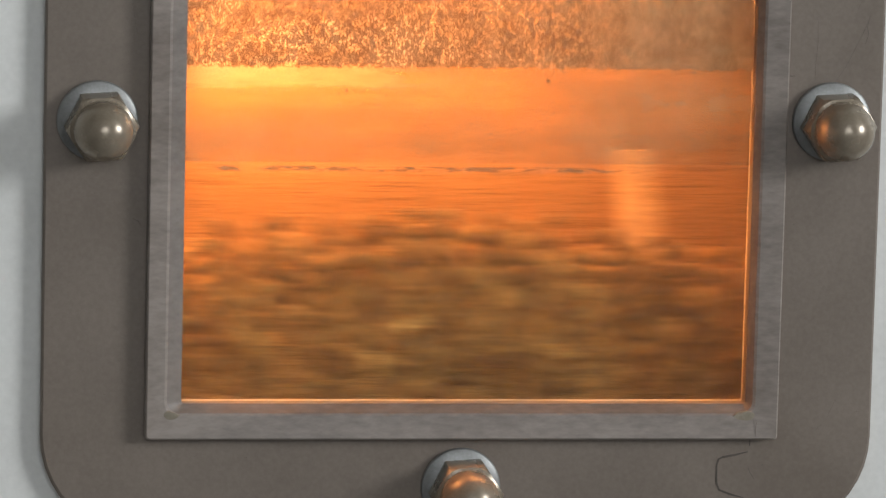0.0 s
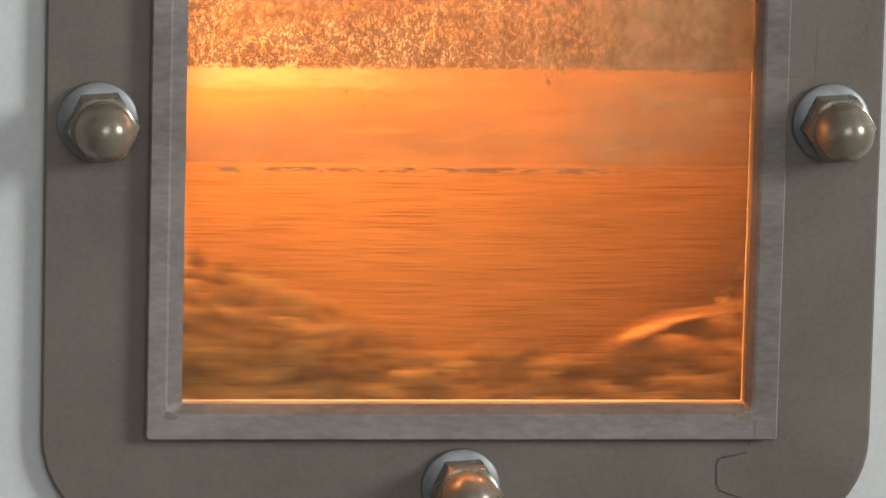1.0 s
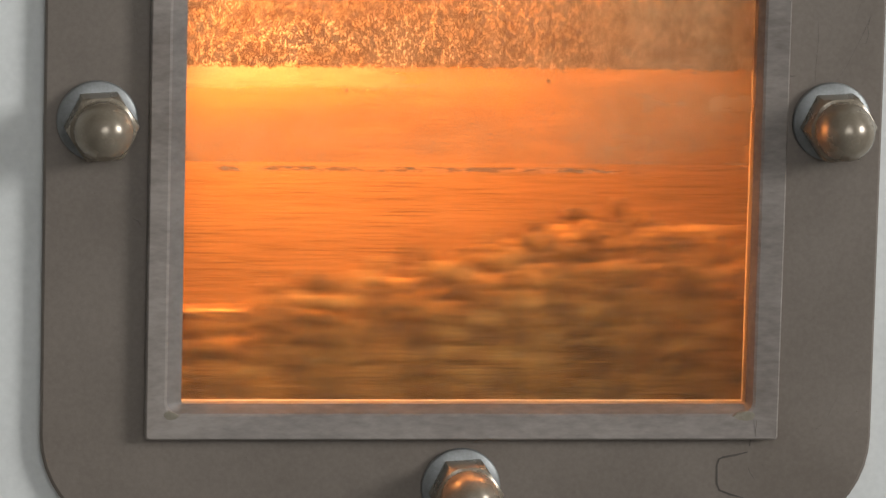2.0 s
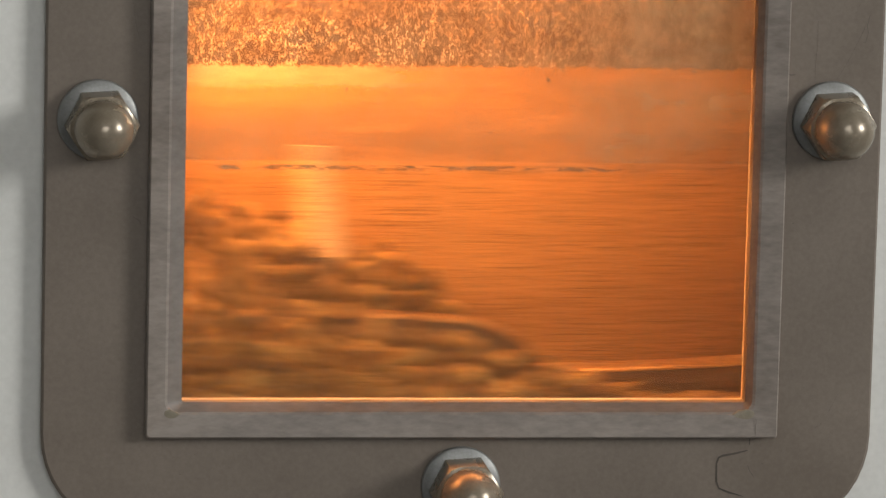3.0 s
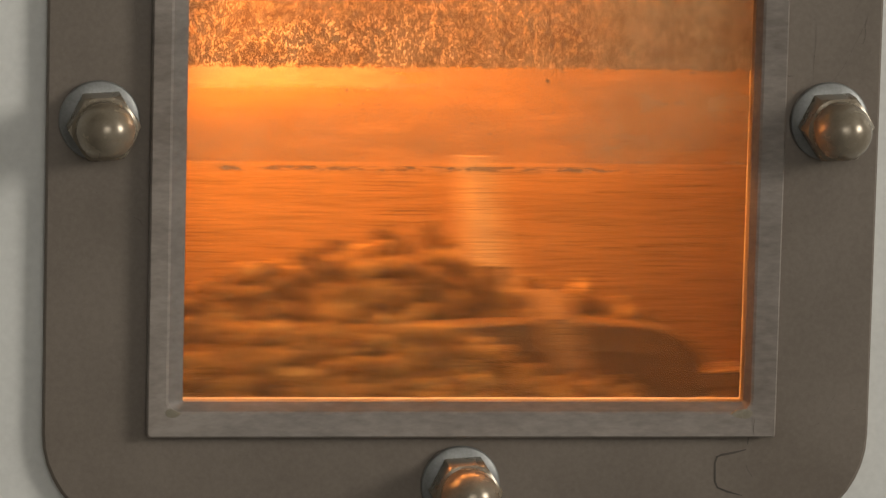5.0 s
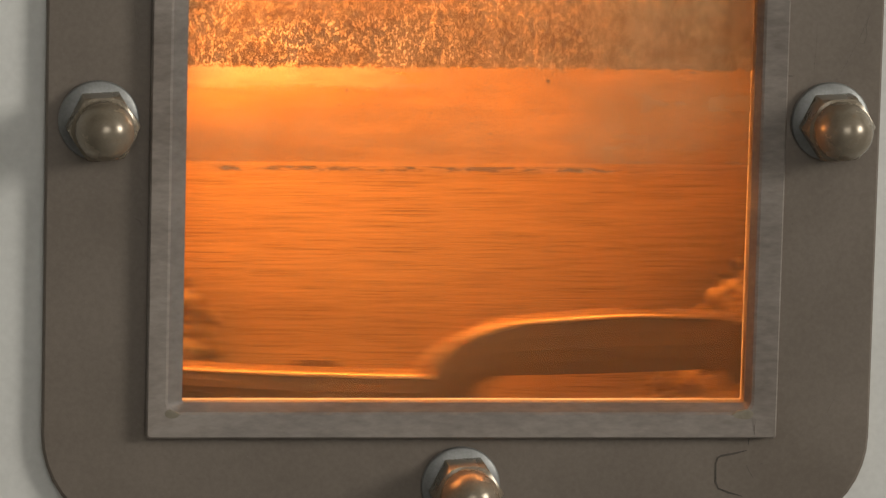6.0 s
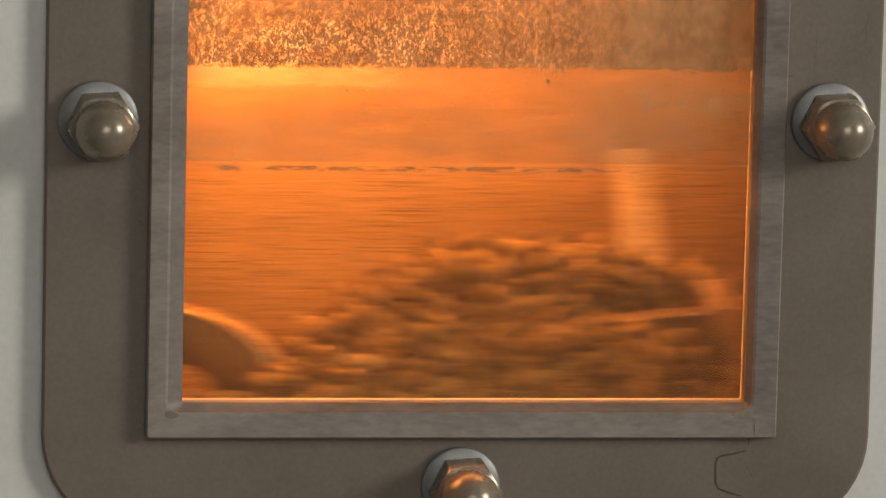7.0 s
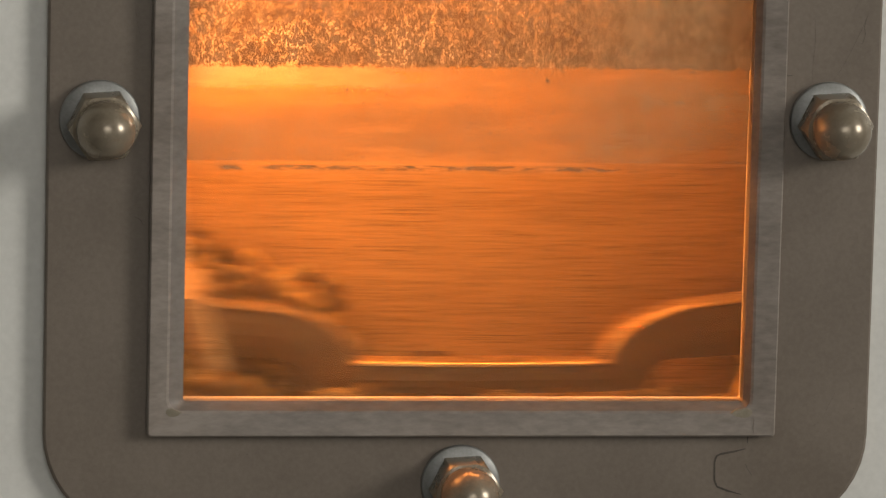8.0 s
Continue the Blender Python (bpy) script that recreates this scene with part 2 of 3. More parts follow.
def lathe(profile, n=64):
    """Turn (r, z) points round the z axis."""
    bm = bmesh.new()
    rings = []
    for r, z in profile:
        rings.append([bm.verts.new((r * math.cos(2 * math.pi * i / n), r * math.sin(2 * math.pi * i / n), z)) for i in range(n)])
    for a, b in zip(rings, rings[1:]):
        for i in range(n):
            j = (i + 1) % n
            bm.faces.new((a[i], a[j], b[j], b[i]))
    return bm


def stroke(points, width, y, thick=0.00005):
    """A fine uneven line lying on the plate."""
    bm = bmesh.new()
    n = len(points)
    top, low = [], []
    for i, (x, z) in enumerate(points):
        a, b = points[max(i - 1, 0)], points[min(i + 1, n - 1)]
        d = Vector((b[0] - a[0], b[1] - a[1])).normalized()
        w = width * (0.35 if i in (0, n - 1) else random.uniform(0.7, 1.2)) / 2
        for s, run in ((1, top), (-1, low)):
            run.append((x - d.y * w * s, z + d.x * w * s))
    f = [bm.verts.new((p[0], y - thick, p[1])) for p in top]
    g = [bm.verts.new((p[0], y - thick, p[1])) for p in low]
    f2 = [bm.verts.new((p[0], y, p[1])) for p in top]
    g2 = [bm.verts.new((p[0], y, p[1])) for p in low]
    for i in range(n - 1):
        bm.faces.new((f[i], f[i + 1], g[i + 1], g[i]))
        bm.faces.new((f[i], f2[i], f2[i + 1], f[i + 1]))
        bm.faces.new((g[i], g[i + 1], g2[i + 1], g2[i]))
    return bm


# ---- the room behind the camera ----
def slab_with_hole(lo, hi, axis, hole):
    """A wall slab thin along axis (0 or 1) with one rectangular opening (u0, u1, z0, z1)."""
    bm = bmesh.new()
    u = 1 - axis
    u0, u1, z0, z1 = hole
    for a, b, c, d in ((lo[u], u0, lo[2], hi[2]), (u1, hi[u], lo[2], hi[2]), (u0, u1, lo[2], z0), (u0, u1, z1, hi[2])):
        l2, h2 = list(lo), list(hi)
        l2[u], h2[u], l2[2], h2[2] = a, b, c, d
        add_box(bm, l2, h2)
    return bm


def build_room():
    tagged(part("floor", box((-2.5, -3.0, -0.1), (2.5, 1.5, 0)), floor_tile), "grey mottled workshop floor", "floor", kind="structure")
    tagged(part("ceiling", box((-2.6, -3.1, 2.75), (2.6, 1.6, 2.85)), room_paint), "plain pale painted ceiling", "ceiling", kind="structure")
    tagged(part("wall_north", box((-2.5, 1.5, 0), (2.5, 1.6, 2.75)), room_paint), "plain pale painted wall", "wall", kind="structure")
    tagged(part("wall_west", box((-2.6, -3.0, 0), (-2.5, 1.5, 2.75)), room_paint), "plain pale painted wall", "wall", kind="structure")
    tagged(part("wall_south", slab_with_hole((-2.5, -3.1, 0), (2.5, -3.0, 2.75), 1, (-0.65, 0.65, 1.55, 2.55)), room_paint),
           "plain pale painted wall with a window opening", "wall", kind="structure")
    tagged(part("wall_east", slab_with_hole((2.5, -3.0, 0), (2.6, 1.5, 2.75), 0, (-2.0, -1.15, 1.5, 2.4)), room_paint),
           "plain pale painted wall with a window opening", "wall", kind="structure")


# ---- the machine ----
PX0, PX1, PZ0, PZ1 = -0.1012, 0.1113, ZR - 0.073, ZR + 0.137      # cover plate
OX0, OX1, OZ0, OZ1 = -0.0752, 0.0862, ZR - 0.0476, ZR + 0.1110     # raised gasket, outer
IX0, IX1, IZ0, IZ1 = -0.0705, 0.0803, ZR - 0.0417, ZR + 0.1053     # gasket, inner lip
GX0, GX1, GZ0, GZ1 = -0.0661, 0.0781, ZR - 0.0388, ZR + 0.1025     # clear glass
AXIS = Vector((0.012, 0.262, ZR))


def ring_plate(outer, inner, y0, y1, chamfer=0.0):
    """A flat frame between two outlines of equal point count, from y1 (back) to y0 (front)."""
    bm = bmesh.new()
    n = len(outer)

    def shrink(pts, d):
        cx, cz = sum(p[0] for p in pts) / n, sum(p[1] for p in pts) / n
        return [(p[0] + math.copysign(min(d, abs(cx - p[0])), cx - p[0]), p[1] + math.copysign(min(d, abs(cz - p[1])), cz - p[1])) for p in pts]

    rows = [[(x, y1, z) for x, z in outer], [(x, y0 + chamfer, z) for x, z in outer],
            [(x, y0, z) for x, z in shrink(outer, chamfer)] if chamfer else [(x, y0, z) for x, z in outer],
            [(x, y0, z) for x, z in inner], [(x, y1, z) for x, z in inner]]
    if not chamfer:
        rows.pop(1)
    loops(bm, rows, True)
    return bm


def build_cabinet():
    cab = empty("machine_cabinet", (0, 0, 0))
    tagged(cab, "white enamelled steel cabinet of a drying machine", "machine")
    bm = bmesh.new()
    outer = rounded(-0.45, 0.45, 0.1, 1.7, 0.03)
    inner = rounded(GX0 - 0.002, GX1 + 0.0007, GZ0 - 0.0004, GZ1 + 0.002, 0.0006)
    loops(bm, [[(x, 0.005, z) for x, z in outer], [(x, 0.003, z) for x, z in outer], [(x + (0.003 if x < 0 else -0.003), 0, z) for x, z in outer],
               [(x, 0, z) for x, z in inner], [(x, 0.005, z) for x, z in inner]], True)
    part("front_panel", bm, white_paint, cab)
    part("side_panel", box((-0.45, 0.0125, 0.1), (-0.435, 0.62, 1.7), 0.003), white_paint, cab)
    part("side_panel", box((0.435, 0.0125, 0.1), (0.45, 0.62, 1.7), 0.003), white_paint, cab)
    part("back_panel", box((-0.4345, 0.605, 0.1), (0.4345, 0.62, 1.7), 0.003), white_paint, cab)
    part("top_panel", box((-0.4345, 0.0125, 1.685), (0.4345, 0.6045, 1.7), 0.003), white_paint, cab)
    for x in (-0.4, 0.4):
        for y in (0.06, 0.56):
            b = bmesh.new()
            bmesh.ops.create_cone(b, cap_ends=True, segments=24, radius1=0.03, radius2=0.022, depth=0.1, matrix=Matrix.Translation((x, y, 0.05)))
            part("foot", b, rubber_dark, cab)
    # drum shell: round wall behind the window, floor and lid
    bm = bmesh.new()
    rows = []
    for i in range(49):
        a = radians(26 + (360 - 52) * i / 48)
        s, c = math.sin(a), -math.cos(a)
        rows.append([(AXIS.x + r * s, AXIS.y + r * c, ZR + z) for r, z in ((0.27, -0.085), (0.27, 0.16), (0.275, 0.16), (0.275, -0.085))])
    loops(bm, rows)
    part("drum_wall", bm, brushed_steel, cab, "brushed steel drum wall", True)
    bm = bmesh.new()
    bmesh.ops.create_cone(bm, cap_ends=True, segments=96, radius1=0.262, radius2=0.262, depth=0.006, matrix=Matrix.Translation((AXIS.x, AXIS.y + 0.014, ZR - 0.082)))
    # floor kept dark so less light bounces onto the lower hub
    part("drum_floor", bm, dark_steel, cab)
    bm = bmesh.new()
    bmesh.ops.create_cone(bm, cap_ends=True, segments=96, radius1=0.262, radius2=0.262, depth=0.006, matrix=Matrix.Translation((AXIS.x, AXIS.y + 0.014, ZR + 0.163)))
    part("drum_lid", bm, brushed_steel, cab)
    return cab


def build_window():
    """Cover plate with its gasket and pane."""
    win = empty("sight_window", (0, 0, 0))
    tagged(win, "grey metal sight window frame bolted to a white panel, scratched glass", "window frame")
    k = 10
    bm = ring_plate(rounded(PX0, PX1, PZ0, PZ1, 0.0254, k), rounded(OX0 + 0.001, OX1 - 0.001, OZ0 + 0.001, OZ1 - 0.001, 0.0012, k), -0.004, -0.0001, 0.0006)
    plate = part("cover_plate", bm, grey_plate, win, "grey metal cover plate with rounded corners")
    bm = bmesh.new()
    sq = rounded(OX0, OX1, OZ0, OZ1, 0.0008, k)
    lip = rounded(IX0, IX1, IZ0, IZ1, 0.0035, k)
    lip2 = rounded(IX0 + 0.0007, IX1 - 0.0007, IZ0 + 0.0007, IZ1 - 0.0007, 0.0032, k)
    loops(bm, [[(x, -0.0035, z) for x, z in sq], [(x, -0.0074, z) for x, z in sq],
               [(x + (0.0004 if x < 0 else -0.0004), -0.0078, z + (0.0004 if z < ZR else -0.0004)) for x, z in sq],
               [(x, -0.0071, z) for x, z in lip], [(x, -0.0068, z) for x, z in lip2]])
    part("gasket_face", bm, rubber_light, win, "worn light grey rubber gasket face")
    # same gasket as the face; the shade of the slope is in its colour
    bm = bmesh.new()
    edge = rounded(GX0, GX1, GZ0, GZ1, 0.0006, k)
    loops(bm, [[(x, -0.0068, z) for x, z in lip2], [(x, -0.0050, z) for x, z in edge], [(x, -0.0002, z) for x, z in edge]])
    part("gasket_lip", bm, rubber_dark, win, "sloping inner gasket lip, its shade put into a darker rubber")
    pane = part("pane", box((GX0 - 0.0015, -0.0034, GZ0 - 0.0008), (GX1 + 0.0010, -0.0006, GZ1 + 0.0015)), pane_glass, win, "scratched clear pane")
    pane.visible_shadow = False
    bm = bmesh.new()
    vs = [bm.verts.new(p) for p in ((GX0 - 0.0008, 0, GZ0 - ZR - 0.0010), (GX1 + 0.0010, 0, GZ0 - ZR - 0.0010), (GX1 + 0.0010, 0, GZ1 - ZR), (GX0 - 0.0008, 0, GZ1 - ZR))]
    bm.faces.new(vs)
    film = part("residue", bm, residue, pane, "speckled crust and smeared film on the pane")
    film.location = (-0.0005, -0.0003, ZR + 0.0005)
    flake = bmesh.new()
    bmesh.ops.create_icosphere(flake, subdivisions=2, radius=1)
    for q in flake.verts:
        q.co = q.co * (1 + 0.4 * noise.noise(q.co * 1.9))
        q.co.y *= 0.4
    flake_me = mesh_of("flake", flake, old_glue, True)
    rng = random.Random(11)
    spots = [(-0.0490, 0.0462, 0.00062), (-0.0250, 0.0397, 0.00042), (-0.0268, 0.0360, 0.00038), (0.0566, 0.0369, 0.00055), (0.0262, 0.0425, 0.0006)]
    spots += [(rng.uniform(-0.063, 0.03), rng.uniform(0.022, 0.045), rng.uniform(0.00014, 0.00032)) for i in range(120)]
    spots += [(rng.uniform(0.03, 0.076), rng.uniform(0.022, 0.045), rng.uniform(0.0001, 0.0002)) for i in range(28)]
    for fx, fz, fr in spots:
        f = new("flake", flake_me)
        f.parent = pane
        f.location, f.scale = (fx - 0.0005, 0.0001, ZR + fz + 0.0005), (fr, fr, fr * rng.uniform(0.6, 1.1))
        f.rotation_euler = (0, rng.uniform(0, 6), 0)
    # seams and scratches in the plate
    y = -0.004
    for pts in ([(0.0799, -0.0480), (0.0798, -0.0499)],
                [(0.0794, -0.0514), (0.0762, -0.0522), (0.0729, -0.0528), (0.0719, -0.0533), (0.0714, -0.0549), (0.0715, -0.0595), (0.0722, -0.0613), (0.0749, -0.0624), (0.0787, -0.0634)]):
        part("seam", stroke([(a, ZR + b) for a, b in pts], 0.00050, y, 0.0001), scratch_black, plate, "dark hairline seam")
    for pts, w in (([(0.0795, -0.0553), (0.0801, -0.0568), (0.0813, -0.0585)], 0.00030),
                   ([(0.1074, 0.0609), (0.1066, 0.0579), (0.1070, 0.0560), (0.1063, 0.0537), (0.1051, 0.0538)], 0.00018),
                   ([(0.1073, 0.0607), (0.1057, 0.0566), (0.1035, 0.0519), (0.1014, 0.0477), (0.0992, 0.0443)], 0.00010),
                   ([(0.1052, 0.0648), (0.1040, 0.0623), (0.1032, 0.0597)], 0.00006),
                   ([(0.0934, 0.0601), (0.0939, 0.0590), (0.0940, 0.0533), (0.0936, 0.0483), (0.0936, 0.0432)], 0.00007),
                   ([(0.0846, 0.0481), (0.0847, 0.0466), (0.0857, 0.0462)], 0.00022),
                   ([(0.0864, 0.0458), (0.0872, 0.0452), (0.0885, 0.0453)], 0.00036),
                   ([(0.1027, -0.0363), (0.1006, -0.0404), (0.0996, -0.0429)], 0.00009),
                   ([(0.0983, -0.0444), (0.0968, -0.0456)], 0.00020),
                   ([(-0.0800, 0.0640), (-0.0790, 0.0570), (-0.0780, 0.0525)], 0.00007),
                   ([(-0.0790, 0.0080), (-0.0775, 0.0072), (-0.0768, 0.0060)], 0.00024)):
        part("scratch", stroke([(a, ZR + b) for a, b in pts], w, y), scratch_grey, plate, "faint dark scratch")
    part("seam", stroke([(0.0806, ZR - 0.0472), (0.0804, ZR - 0.0450), (0.0806, ZR - 0.0435), (0.0805, ZR - 0.0424)], 0.00016, -0.0077), scratch_grey, win, "hairline joint in the gasket")
    rs = random.Random(4)
    for i in range(26):
        a, b, w = rs.uniform(-0.098, 0.108), rs.uniform(-0.066, 0.062), rs.uniform(0.0002, 0.0005)
        if OX0 - 0.003 < a < OX1 + 0.003 and b > -0.050:
            continue
        part("speck", stroke([(a - w * 0.6, ZR + b), (a, ZR + b + w * 0.3), (a + w * 0.6, ZR + b)], w * 0.6, y, 0.00008), scratch_grey, plate, "small dirt speck")
    # old sealant in the two lower corners
    for cx, cz, s in ((-0.0705, -0.0424, 1), (0.0784, -0.0424, -1)):
        b = bmesh.new()
        bmesh.ops.create_icosphere(b, subdivisions=3, radius=1)
        for v in b.verts:
            w = 1 + 0.25 * noise.noise(v.co * 2.3 + Vector((cx * 90, 0, 0)))
            v.co = Vector((cx + v.co.x * 0.0042 * w * s, -0.00702 + v.co.y * 0.00022, ZR + cz + v.co.z * 0.0022 * w))
        part("sealant", b, old_glue, win, "yellowed blob of sealant", True)
    return win


def nut_mesh():
    """Hexagon with a chamfered crown and a domed cap, axis along z."""
    bm = bmesh.new()
    af, h = 0.0079, 0.0092
    n = 48
    rows = []

    def hexr(a):
        b = (a + math.pi / 6) % (math.pi / 3) - math.pi / 6
        return af / math.cos(b)

    for z, lim in ((0.0, 1.0), (h - 0.0015, 1.0), (h - 0.0006, 0.955), (h, 0.90)):
        ring = []
        for i in range(n):
            a = 2 * math.pi * i / n
            r = min(hexr(a), af / math.cos(math.pi / 6) * lim)
            ring.append((r * math.cos(a), r * math.sin(a), z))
        rows.append(ring)
    R = 0.0074
    for i in range(13):
        t = math.pi / 2 * i / 12.3
        base = h + 0.0004 + 0.0026
        rows.append([(R * math.cos(t) * math.cos(2 * math.pi * j / n), R * math.cos(t) * math.sin(2 * math.pi * j / n), base + R * 1.02 * math.sin(t)) for j in range(n)])
    rows.insert(4, [(R * math.cos(2 * math.pi * j / n), R * math.sin(2 * math.pi * j / n), h + 0.0003) for j in range(n)])
    rings = loops(bm, rows)
    bm.faces.new(rings[-1])
    return bm


def build_nuts():
    nut = empty("acorn_nut", (0, 0, 0))
    tagged(nut, "domed steel cap nut on a bright zinc washer", "nut", "cap nuts round the window")
    b = lathe([(0.0052, 0.0001), (0.0096, 0.0001), (0.0101, 0.0005), (0.0101, 0.0013), (0.0097, 0.0018), (0.0052, 0.0018)], 56)
    part("washer", b, washer_steel, nut, "bright zinc-plated washer", True)
    me = mesh_of("cap", nut_mesh(), nut_steel, True)
    me.set_sharp_from_angle(angle=radians(28))
    cap = new("cap", me)
    cap.parent = nut
    cap.location = (0.0008, -0.0007, 0.0018)
    cap.rotation_euler = (0, 0, radians(34))
    spots = ((-0.0881, 0.0325, 2.5), (0.0980, 0.0338, 2), (0.0053, -0.0602, 2))
    for i, (x, z, lean) in enumerate(spots):
        m = Matrix.Translation((x, -0.004, ZR + z)) @ pose(0, 0, 0, 90 + lean, 0, 0)
        if i == 0:
            nut.matrix_basis = m
        else:
            copy_thing(nut, m)


# ---- the rotor and what it carries ----
TURN = 90 / 0.7                # degrees a second, four blades


def polar(r, deg, z):
    a = radians(deg)
    return (r * math.sin(a), -r * math.cos(a), z)


BAND_IN, BAND_OUT = 0.2092, 0.2178      # radial thickness of the plough ring
HOOP_TOP, HOOP_LOW = -0.0402, -0.0475


def quarter(n=14):
    return [math.pi / 2 * i / n for i in range(n + 1)]


def arch_outline(lo, hi, peak, rise, fall):
    """Top edge of a plough as (degrees, height): a quarter ellipse up, a slightly domed run, a quarter ellipse down."""
    h = peak - HOOP_TOP
    up = [(lo + rise * (1 - math.cos(a)), HOOP_TOP + h * 0.94 * math.sin(a)) for a in quarter()]
    down = [(hi - fall * (1 - math.cos(a)), HOOP_TOP + h * 0.94 * math.sin(a)) for a in reversed(quarter())]
    run = []
    for i in range(1, 16):
        u = i / 16
        run.append((lo + rise + (hi - fall - lo - rise) * u, HOOP_TOP + h * (0.94 + 0.06 * math.sin(math.pi * u))))
    return up + run + down


def arch_underside(d, lo, hi):
    """Lower edge: two feet at hoop level and a low opening between them."""
    a, b = lo + 3.3, hi - 4.0
    if d <= a or d >= b:
        return HOOP_LOW
    k = min(1.0, (d - a) / 2.2, (b - d) / 2.2)
    return HOOP_LOW + 0.0082 * math.sqrt(max(0.0, 1 - (1 - k) ** 2))


def band_mesh(outline, under):
    """Ring section below its top edge, the outer face a little convex."""
    bm = bmesh.new()
    rows = []
    for d, z in outline:
        z0 = min(under(d), z - 0.0005)
        m = (z + z0) / 2
        q = (z - z0) / 4
        rows.append([polar(BAND_IN, d, z0), polar(BAND_OUT - 0.0006, d, z0), polar(BAND_OUT + 0.0003, d, m - q), polar(BAND_OUT + 0.0007, d, m),
                     polar(BAND_OUT + 0.0004, d, m + q), polar(BAND_OUT - 0.0003, d, z), polar(BAND_IN, d, z)])
    ends = loops(bm, rows)
    bm.faces.new(ends[0]), bm.faces.new(ends[-1])
    return bm


def rim_mesh(outline, t=0.0013):
    """Polished strip laid along the top edge, coloured bright for the light it catches."""
    bm = bmesh.new()
    rows = []
    n = len(outline)
    for i, (d, z) in enumerate(outline):
        (d0, z0), (d1, z1) = outline[max(i - 1, 0)], outline[min(i + 1, n - 1)]
        du, dz = radians(d1 - d0) * BAND_OUT, z1 - z0
        k = math.hypot(du, dz)
        od, oz = math.degrees(-dz / k * t / BAND_OUT), du / k * t
        section = [(BAND_IN - 0.0004, 0.0), (BAND_OUT + 0.0004, 0.0)] + [(BAND_OUT - 0.0016 + 0.0020 * math.cos(a), 0.25 + 0.75 * math.sin(a)) for a in quarter(6)] + [(BAND_IN - 0.0004, 1.0)]
        rows.append([polar(r, d + od * v, z + oz * v) for r, v in section])
    ends = loops(bm, rows)
    bm.faces.new(ends[0]), bm.faces.new(ends[-1])
    return bm


def build_rotor():
    rotor = empty("rotor", AXIS)
    tagged(rotor, "brushed steel rotor with arched ploughs round a hoop", "rotor")
    # narrows towards the bottom so that the lower hub turns darker
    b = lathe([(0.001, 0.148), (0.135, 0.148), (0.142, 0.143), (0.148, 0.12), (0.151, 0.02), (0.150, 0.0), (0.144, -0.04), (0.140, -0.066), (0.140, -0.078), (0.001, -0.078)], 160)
    part("hub", b, amber_tinted_metal, rotor, "brushed hub drum, orange lamp light put into its amber colour", True)
    spans = (("plough", -15.2, 12.2, -0.0244, 8.5, 8.0), ("plough", 29.6, 56.6, -0.0258, 8.0, 6.8))
    hoops = ((12.2, 29.6), (56.6, 74.8))
    kinds = []
    for name, lo, hi, peak, rise, fall in spans:
        line = arch_outline(lo, hi, peak, rise, fall)
        kinds.append((name, band_mesh(line, lambda d, lo=lo, hi=hi: arch_underside(d, lo, hi)), rim_mesh(line)))
    for lo, hi in hoops:
        line = [(lo + (hi - lo) * i / 24, HOOP_TOP) for i in range(25)]
        kinds.append(("hoop", band_mesh(line, lambda d: HOOP_LOW), rim_mesh(line)))
    # bodies dark, rims bright: the fall of light put into the colours
    kinds = [(n, mesh_of(n, a, dark_steel), mesh_of("rim", b, dull_steel if i == 1 else lit_polished_steel, True)) for i, (n, a, b) in enumerate(kinds)]
    # scraper arm: a flat paddle leaning in at the top, and the swept-back foot below it
    def bar(z_top, z_low, width, radius, d_top, d_low):
        bm = bmesh.new()
        rows = []
        for i in range(17):
            u = i / 16
            z = z_top + (z_low - z_top) * u
            d = d_top + (d_low - d_top) * u
            w, r = width(u), radius(z)
            rows.append([polar(r + 0.0004, d - w * 0.5, z), polar(r + 0.0018, d - w * 0.3, z), polar(r + 0.0022, d, z), polar(r + 0.0018, d + w * 0.3, z), polar(r + 0.0004, d + w * 0.5, z),
                         polar(r - 0.0012, d + w * 0.5, z), polar(r - 0.0012, d - w * 0.5, z)])
        ends = loops(bm, rows)
        bm.faces.new(ends[0]), bm.faces.new(ends[-1])
        return bm

    def lean(z):
        return 0.1945 + 0.0055 * min(1.0, max(0.0, (0.0172 - z) / 0.0142)) + 0.0200 * min(1.0, max(0.0, (0.003 - z) / 0.0265))

    # the paddle is coloured as if lit, the foot below it dimmer
    arm_me = mesh_of("scraper_arm", bar(0.0168, -0.0190, lambda u: 2.9 + 1.0 * u, lambda z: 0.1945 + 0.0055 * (0.0168 - z) / 0.0358, 40.2, 41.4), lamplit_metal)
    foot_me = mesh_of("scraper_foot", bar(-0.0165, -0.072, lambda u: 2.7 - 0.3 * u, lean, 44.4, 49.4), foot_steel)
    stub_me = mesh_of("scraper_foot", bar(-0.0430, -0.072, lambda u: 2.6, lean, 46.8, 49.4), foot_steel)
    stem_me = mesh_of("stem", bar(-0.012, -0.066, lambda u: 2.0, lambda z: 0.2015, 41.2, 42.0), dull_steel)
    spoke_me = mesh_of("spoke", box((-0.006, -0.207, -0.056), (0.006, -0.140, -0.0482), 0.0015), dark_steel)
    for k in range(4):
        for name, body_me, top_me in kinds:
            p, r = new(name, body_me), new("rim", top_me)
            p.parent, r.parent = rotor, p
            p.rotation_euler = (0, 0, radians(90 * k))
            r["label"] = "polished rim, lamp light on the top edge put into its colour"
        a, s = new("scraper_arm", arm_me), new("spoke", spoke_me)
        f, m = new("scraper_foot", foot_me if k < 2 else stub_me), new("stem", stem_me)
        for o in (a, s, f, m):
            o.parent = rotor
            o.rotation_euler = (0, 0, radians(90 * k))
        s.rotation_euler = (0, 0, radians(90 * k + 65))
